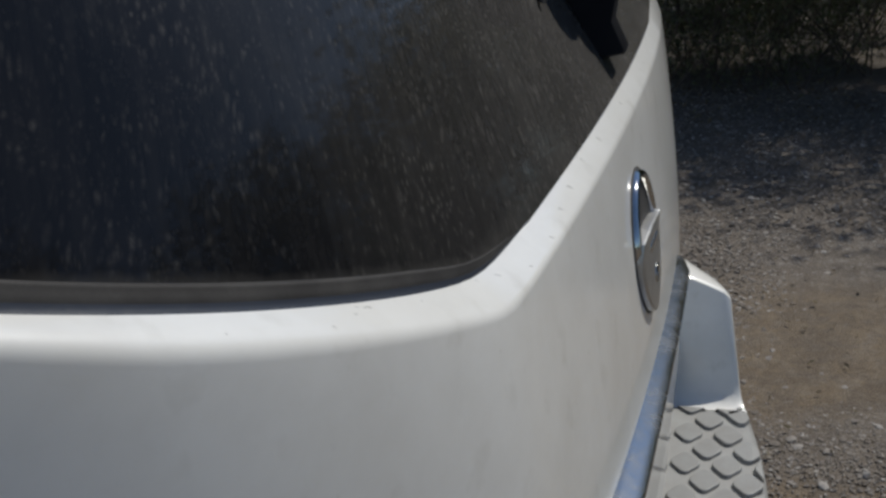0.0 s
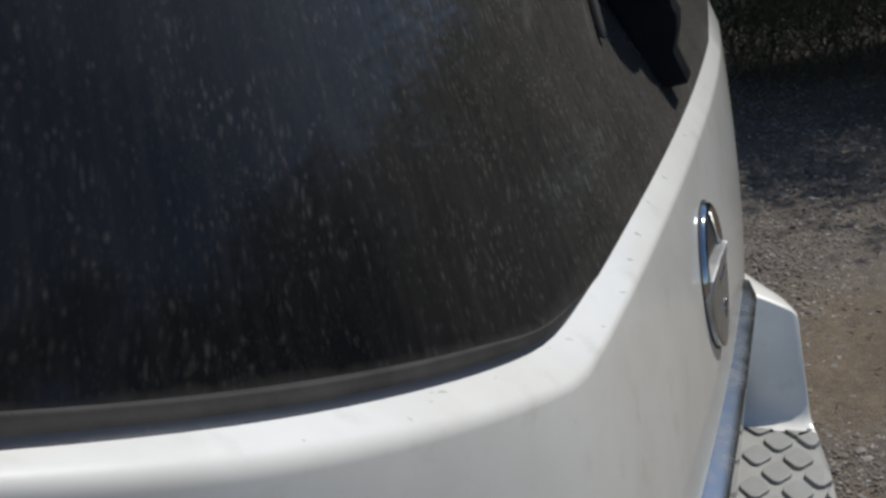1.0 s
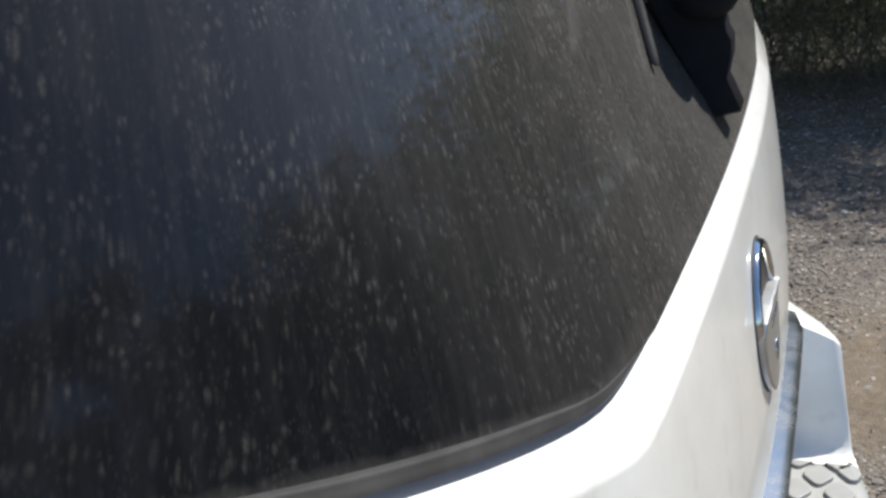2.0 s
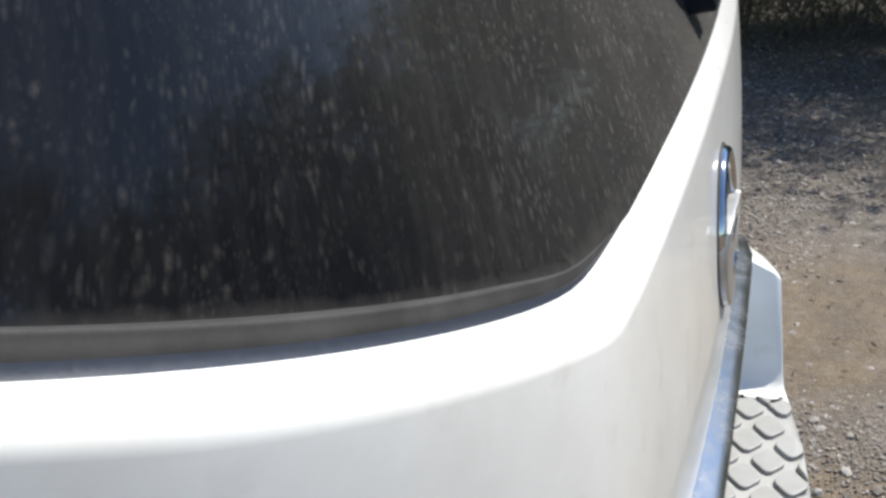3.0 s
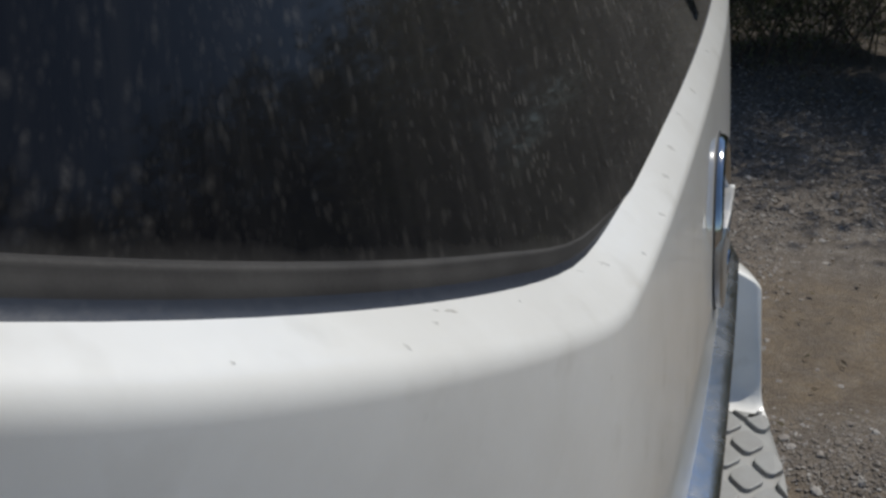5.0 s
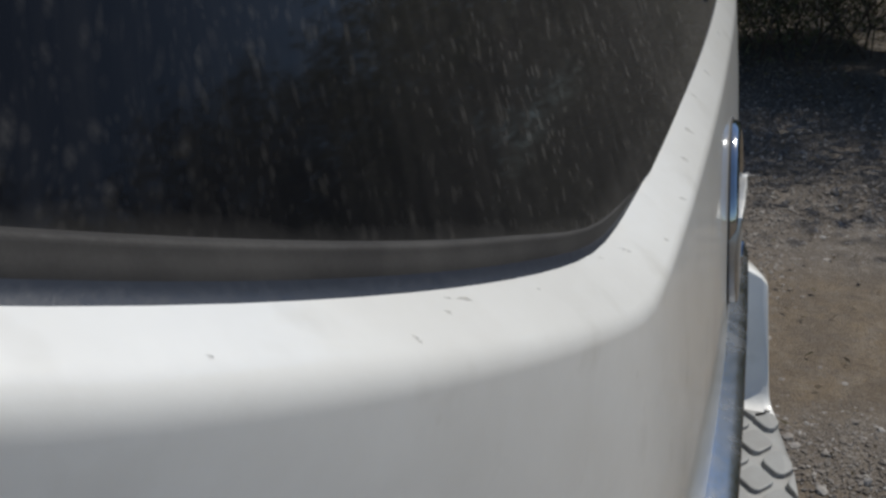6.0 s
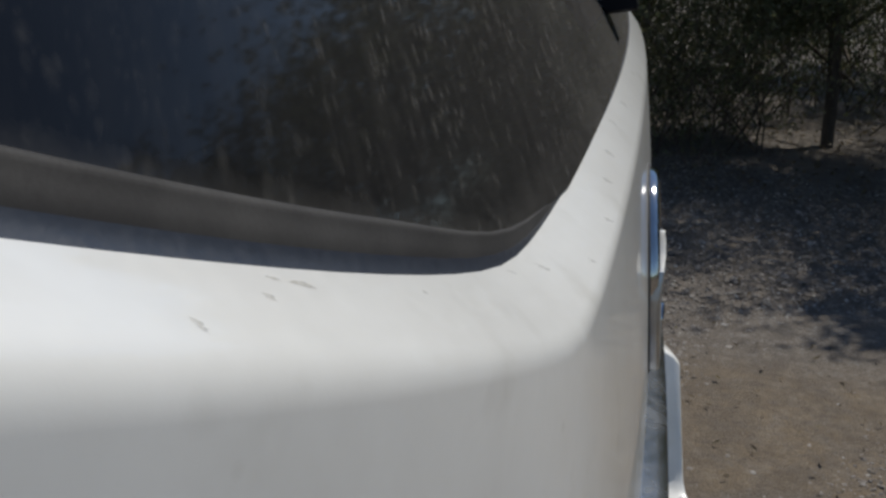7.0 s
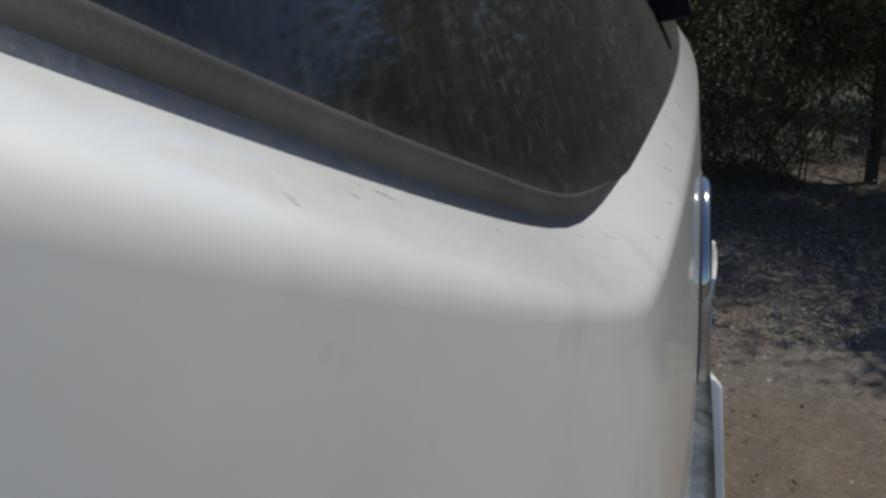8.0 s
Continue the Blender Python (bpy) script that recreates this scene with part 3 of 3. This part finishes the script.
# dirt on the ledge
def smear(y, t, length, width, turn):
    """A dry smear on the ledge: t from the seal (0) to the crease (1)."""
    bm = bmesh.new()
    lift = Vector((0.62, 0, 0.78)) * 0.00012
    wide = (crease(y) - on_ledge(y, 0)).length
    ring = []
    for k in range(18):
        a = math.tau * k / 18
        uneven = 0.9 + 1.1 * noise.noise((k * 0.8, y * 40, t * 9))
        du, dv = length * math.cos(a) * uneven, width * math.sin(a) * uneven
        dy, dl = du * math.cos(turn) - dv * math.sin(turn), du * math.sin(turn) + dv * math.cos(turn)
        ring.append(bm.verts.new(on_ledge(y + dy, t + dl / wide) + lift))
    mid = bm.verts.new(on_ledge(y, t) + lift)
    for k in range(18):
        bm.faces.new((ring[k], ring[(k + 1) % 18], mid))
    part("dirt_mark", bm, GRIME, tailgate)


# y, share of the ledge, length, width, turn
for mark in ((-0.128, 0.19, 0.0050, 0.0008, 0.15), (-0.134, 0.15, 0.0028, 0.0005, 0.5), (-0.142, 0.36, 0.0016, 0.0010, 1.2), (-0.165, 0.66, 0.0022, 0.0009, 1.4),
             (-0.085, 0.24, 0.0016, 0.0008, 1.0), (0.003, 0.29, 0.0046, 0.0011, 0.75), (-0.018, 0.12, 0.0034, 0.0006, 0.7), (0.179, 0.40, 0.0042, 0.0016, 0.9),
             (0.136, 0.56, 0.0034, 0.0015, 0.9), (0.036, 0.77, 0.0026, 0.0013, 0.9), (0.088, 0.79, 0.0036, 0.0014, 0.9), (0.306, 0.37, 0.0036, 0.0020, 0.9),
             (-0.221, 0.66, 0.0010, 0.0008, 0.4), (0.62, 0.5, 0.0036, 0.0022, 0.9), (0.43, 0.4, 0.0034, 0.0018, 0.9), (0.24, 0.25, 0.0030, 0.0014, 0.9)):
    smear(mark[0], mark[1], mark[2] * (0.6 if mark[0] < 0.02 else 0.9), mark[3], mark[4])


# ---- wheels ----
def wheel(x, y):
    bm = bmesh.new()
    prof = [(0.20, -0.10), (0.30, -0.11), (0.345, -0.09), (0.355, -0.05), (0.355, 0.05), (0.345, 0.09), (0.30, 0.11), (0.20, 0.10)]
    grid(bm, [[Vector((x + r * math.cos(a), y + w, 0.351 + r * math.sin(a))) for r, w in prof] for a in [math.tau * k / 36 for k in range(36)]], close_u=True)
    wh = part("wheel", bm, TYRE, car, "black tyre")
    bm = bmesh.new()
    prof = [(0.21, -0.085), (0.19, -0.09), (0.17, -0.05), (0.06, -0.04), (0.05, -0.06), (0.005, -0.06), (0.005, 0.06), (0.05, 0.06), (0.06, 0.04), (0.17, 0.05), (0.19, 0.09), (0.21, 0.085)]
    grid(bm, [[Vector((x + r * math.cos(a), y + w, 0.351 + r * math.sin(a))) for r, w in prof] for a in [math.tau * k / 30 for k in range(30)]], close_u=True)
    part("rim", bm, STEEL, wh, "steel rim")


for wx in (-0.95, -3.55):
    for wy in (MID - 0.80, MID + 0.80):
        wheel(wx, wy)


# ---- trees and bushes ----
GAP = Vector((0.98, 5.80, 0.0))  # open spot in the canopy: sun falls on the ground here


def tree(x, y, height, radius, seed, leaves, trunk_r, leaf=0.04, low=0.12, thin_back=False, label="dense dark green desert tree in shade"):
    """A tapered trunk with limbs and a loose crown of small leaves."""
    rng = random.Random(seed)
    thing = new("tree")
    thing.location = (x, y, 0)
    tagged(thing, label, "tree", "trees behind the yard")
    bm = bmesh.new()
    tips = []

    def limb(a, way, length, r, depth):
        steps = 3
        p, d = Vector(a), Vector(way).normalized()
        for k in range(steps):
            q = p + d * length / steps
            r2 = r * (1 - 0.28 * (k + 1) / steps)
            tube(bm, p, q, r, r2, 6 if depth < 2 else 4, False)
            if depth > 0:
                tips.append((q.copy(), depth))
            p, r = q, r2
            d = (d + Vector((rng.uniform(-1, 1), rng.uniform(-1, 1), rng.uniform(-0.3, 0.6))) * 0.28).normalized()
        if depth < 3:
            for k in range(3 if depth else 6):
                az = rng.uniform(0, math.tau)
                out = Vector((math.cos(az), math.sin(az), rng.uniform(-0.05, 0.9)))
                limb(p - d * length * rng.uniform(0, 0.55 if depth else 0.8), (d * 0.5 + out), length * rng.uniform(0.5, 0.75), r * 0.6, depth + 1)

    limb((0, 0, -0.03), (rng.uniform(-0.1, 0.1), rng.uniform(-0.1, 0.1), 1), height * 0.42, trunk_r, 0)
    part("trunk", bm, BARK, thing, "dark brown trunk and limbs")
    verts, faces = [], []
    clumps = []
    for k in range(80):
        az, rr = rng.uniform(0, math.tau), radius * math.sqrt(rng.random())
        zz = height * rng.uniform(low, 1.0)
        shrink = 1 - 0.55 * max(0, zz / height - 0.55) / 0.45
        clumps.append((Vector((rr * shrink * math.cos(az), rr * shrink * math.sin(az), zz)), rng.uniform(0.16, 0.38) * radius))
    clumps += [(t, 0.16 * radius) for t, _ in tips]
    for k in range(leaves):
        c, r = clumps[rng.randrange(len(clumps))]
        p = c + Vector((rng.triangular(-1, 1), rng.triangular(-1, 1), rng.triangular(-0.9, 0.9))) * r
        off = p + Vector((x, y, 0)) - GAP
        if p.z < 0.05 or (off - sun_dir * off.dot(sun_dir)).length < 0.30 + 0.16 * noise.noise(p * 2.3):
            continue
        if thin_back and p.y > 0.5 and rng.random() < 0.55:
            continue
        s = leaf * rng.uniform(0.6, 1.5) * (0.40 if p.z < 1.1 and leaf < 0.04 else 0.55 if p.z < 1.7 and leaf < 0.04 else 1.0)
        q = Euler((rng.uniform(0, 6.3), rng.uniform(0, 6.3), rng.uniform(0, 6.3))).to_matrix()
        o = len(verts)
        for a, b in ((-1, 0), (0, -0.45), (1, 0), (0, 0.45)):
            verts.append(p + q @ Vector((a * s, b * s, 0.15 * s * abs(a))))
        faces.append((o, o + 1, o + 2, o + 3))
    me = bpy.data.meshes.new("crown")
    me.from_pydata(verts, [], faces)
    me.materials.append(LEAF)
    ob = new("crown", me)
    ob.parent = thing
    return thing


# x, y, height, radius, seed, trunk radius, leaves, bottom of the crown as a share of the height
TREES = (
    (1.17, 5.70, 2.7, 1.80, 3, 0.042, 118000, 0.32), (-0.45, 5.70, 2.5, 1.85, 8, 0.06, 120000, 0.18), (-2.2, 5.5, 2.6, 1.9, 9, 0.07, 60000, 0.22),
    (2.40, 5.30, 2.62, 2.00, 11, 0.06, 88000, 0.34), (0.1, 8.2, 2.5, 1.9, 12, 0.06, 34000, 0.05), (2.5, 8.7, 3.0, 1.9, 13, 0.06, 30000, 0.05),
    (4.3, 6.8, 3.65, 1.7, 14, 0.06, 34000, 0.06), (-1.9, 8.0, 2.6, 2.0, 15, 0.07, 20000, 0.05),
    # unseen sapling, added beside the view to cast a finger of shade
    (1.70, 3.88, 1.85, 0.42, 52, 0.022, 15000, 0.5))
SIDE_TREES = (
    (5.9, 7.4, 4.5, 1.8, 16, 0.07, 34000, 0.05), (7.4, 7.6, 5.4, 2.1, 17, 0.08, 46000, 0.05), (8.3, 6.8, 5.7, 1.8, 23, 0.08, 38000, 0.05), (8.6, 5.9, 6.9, 2.0, 18, 0.09, 42000, 0.05),
    (9.7, 3.6, 7.6, 2.2, 19, 0.1, 40000, 0.05), (9.6, 4.7, 7.2, 1.9, 22, 0.1, 36000, 0.05), (10.3, 1.2, 7.6, 2.2, 21, 0.1, 30000, 0.05),
    (-4.2, 6.6, 3.6, 2.0, 20, 0.07, 14000, 0.1))
for x, y, h, r, seed, tr, leaves, low in TREES + SIDE_TREES:
    small = low > 0.15 or y > 7.9
    tree(x, y, h, r, seed, leaves if small else int(leaves * 1.6), tr, 0.027 if low > 0.15 else 0.030 if small else 0.049 if x > 7 else 0.037, low, low > 0.1 and -1 < x < 3)


def shrub(x, y, h, r, seed, leaves):
    """A tangle of thin leaning stems and twigs with a sparse cover of tiny leaves."""
    rng = random.Random(seed)
    thing = new("shrub")
    thing.location = (x, y, 0)
    tagged(thing, "thin twiggy shrub under the trees", "shrub", "shrubs under the trees")
    bm = bmesh.new()
    pts = []
    for k in range(22):
        az, lean = rng.uniform(0, math.tau), rng.uniform(0.15, 0.95)
        p = Vector((rng.uniform(-0.5, 0.5) * r, rng.uniform(-0.5, 0.5) * r, -0.02))
        d = Vector((math.cos(az) * lean, math.sin(az) * lean, 1)).normalized()
        rad = rng.uniform(0.0025, 0.0075)
        for s in range(6):
            q = p + d * h * rng.uniform(0.12, 0.24)
            tube(bm, p, q, rad, rad * 0.82, 5, False)
            rad *= 0.82
            p = q
            pts.append(p.copy())
            for twig in range(2):
                e = p + Vector((rng.uniform(-1, 1), rng.uniform(-1, 1), rng.uniform(-0.2, 1))) * h * 0.17
                tube(bm, p, e, rad * 0.6, rad * 0.3, 4, False)
                pts.append(e)
            d = (d + Vector((rng.uniform(-1, 1), rng.uniform(-1, 1), rng.uniform(-0.3, 0.2))) * 0.38).normalized()
    part("stem", bm, BARK, thing, "thin dark stems")
    verts, faces = [], []
    for k in range(leaves):
        p = rng.choice(pts) + Vector((rng.gauss(0, 1), rng.gauss(0, 1), rng.gauss(0, 1))) * 0.11
        if p.z < 0.03:
            continue
        s = 0.0095 * rng.uniform(0.6, 1.6)
        q = Euler((rng.uniform(0, 6.3), rng.uniform(0, 6.3), rng.uniform(0, 6.3))).to_matrix()
        o = len(verts)
        for a, b in ((-1, 0), (0, -0.45), (1, 0), (0, 0.45)):
            verts.append(p + q @ Vector((a * s, b * s, 0)))
        faces.append((o, o + 1, o + 2, o + 3))
    me = bpy.data.meshes.new("leaves")
    me.from_pydata(verts, [], faces)
    me.materials.append(LEAF)
    ob = new("leaves", me)
    ob.parent = thing


for x, y, h, r, seed, leaves in ((0.15, 5.15, 1.1, 0.6, 31, 9000), (-0.45, 5.05, 1.2, 0.6, 32, 9000), (0.50, 5.55, 1.1, 0.6, 33, 7000), (1.75, 5.9, 1.2, 0.6, 34, 6000), (2.3, 5.7, 1.2, 0.6, 35, 6000),
                                 (0.85, 6.7, 1.1, 0.5, 36, 3000), (-1.1, 5.2, 1.2, 0.6, 37, 6000), (3.2, 5.9, 1.2, 0.6, 38, 5000), (-0.1, 5.75, 1.3, 0.6, 39, 9000), (0.45, 6.5, 1.3, 0.6, 40, 6000), (1.5, 6.9, 1.3, 0.6, 42, 5000), (0.75, 7.6, 1.2, 0.6, 43, 6000), (1.45, 8.0, 1.2, 0.6, 44, 6000), (0.15, 7.2, 1.3, 0.6, 45, 6000), (2.1, 7.6, 1.3, 0.6, 46, 5000), (2.85, 7.2, 2.0, 0.7, 47, 12000)):
    shrub(x, y, h, r, seed, leaves)


def litter():
    """Dry leaves and twigs on the ground under the trees."""
    rng = random.Random(77)
    verts, faces = [], []
    for k in range(7000):
        x, y = rng.uniform(-2, 4.5), rng.uniform(4.3, 8.5)
        if k % 30 == 0:
            y = rng.uniform(1.2, 4.3)
            x = rng.uniform(0.05, 0.4 + 0.35 * y)
        s = rng.uniform(0.008, 0.024) * (0.6 if y < 4.3 else 1.0)
        q = Euler((rng.uniform(-0.6, 0.6), rng.uniform(-0.6, 0.6), rng.uniform(0, 6.3))).to_matrix()
        o = len(verts)
        for a, b in ((-1, 0), (0, -0.4), (1, 0), (0, 0.4)):
            verts.append(Vector((x, y, 0.012 + 0.01 * rng.random())) + q @ Vector((a * s, b * s, 0)))
        faces.append((o, o + 1, o + 2, o + 3))
    me = bpy.data.meshes.new("leaf_litter")
    me.from_pydata(verts, [], faces)
    me.materials.append(DRY)
    tagged(new("leaf_litter", me), "dry tan leaves lying under the trees", "leaf litter", kind="stuff")


litter()


def far_scrub():
    """Low scrub that closes the view all round, far from the car."""
    rng = random.Random(41)
    verts, faces = [], []
    for k in range(14000):
        a = rng.uniform(0, math.tau)
        d = rng.uniform(32, 60)
        h = 2.6 + 1.2 * noise.noise((math.cos(a) * 7, math.sin(a) * 7, 0))
        p = Vector((d * math.sin(a), d * math.cos(a), h * rng.random() ** 1.2))
        s = rng.uniform(0.25, 0.6)
        q = Euler((rng.uniform(0, 6.3), rng.uniform(0, 6.3), rng.uniform(0, 6.3))).to_matrix()
        o = len(verts)
        for u, v in ((-1, 0), (0, -0.6), (1, 0), (0, 0.6)):
            verts.append(p + q @ Vector((u * s, v * s, 0)))
        faces.append((o, o + 1, o + 2, o + 3))
    me = bpy.data.meshes.new("far_scrub")
    me.from_pydata(verts, [], faces)
    me.materials.append(LEAF)
    tagged(new("far_scrub", me), "far belt of low green scrub", "scrub", kind="stuff")


far_scrub()


# ---- tread on the step, piece by piece ----
def tread_mesh(at=None):
    """One raised pad; one at a given spot is cut off where it meets the outer rim or the corner block."""
    bm = bmesh.new()
    hx, hy = 0.0219, 0.0272
    rings = []
    for sc, z in ((1.0, -0.001), (0.985, 0.0050), (0.955, 0.0062), (0.90, 0.0065)):
        ring = []
        for cx, cy in ((1, 0), (0, 1), (-1, 0), (0, -1)):
            for t in (-0.13, -0.09, -0.035, 0.035, 0.09, 0.13):
                # corners drawn back and rounded
                back = 1 - 0.055 - 4.2 * t * t - 0.35 * abs(t)
                if cx:
                    ring.append(Vector((cx * hx * sc * back, t * 2.2 * hy * sc * cx, z)))
                else:
                    ring.append(Vector((-t * 2.2 * hx * sc * cy, cy * hy * sc * back, z)))
        if at:
            for v in ring:
                edge = out_x(at[1] + v.y) - 0.0065 - (1 - sc) * hx - at[0]
                if v.x > edge:
                    v.x, v.z = edge, max(-0.007, v.z - 0.0012)
                v.y = max(min(v.y, FOOT - 0.0005 - at[1]), 2 * MID - FOOT + 0.0005 - at[1])
        rings.append(ring)
    vs = grid(bm, rings, close_v=True)
    cap(bm, vs[-1])
    me = bpy.data.meshes.new("tread_pad")
    bmesh.ops.recalc_face_normals(bm, faces=bm.faces)
    bm.to_mesh(me)
    bm.free()
    me.materials.append(TREAD)
    for f in me.polygons:
        f.use_smooth = False
    return me


pad = tread_mesh()
for j in range(-2, 16):
    for i in range(-2, 3):
        x = 0.130 + 0.057 * i + (0.0285 if j % 2 else 0)
        y = 0.802 - 0.040 * j
        # towards the ends the outer pads swing round with the rim
        swing = min(1.0, max(0.0, (abs(y - MID) - 0.20) / 0.04)) if x > 0.14 else 0.0
        x -= 0.0115 * swing
        y += 0.018 * swing * (1 if y > MID else -1)
        if not 2 * MID - FOOT - 0.014 < y < FOOT + 0.014 or x < tail_x(y, 0.6):
            continue
        room = out_x(y) - 0.0065 - x
        if room < -0.010:
            continue
        ob = new("tread_pad", pad if room > 0.0245 and abs(y - MID) < FOOT - MID - 0.028 else tread_mesh((x, y)))
        ob.location = (x, y, STEP_Z)
        ob.parent = bumper
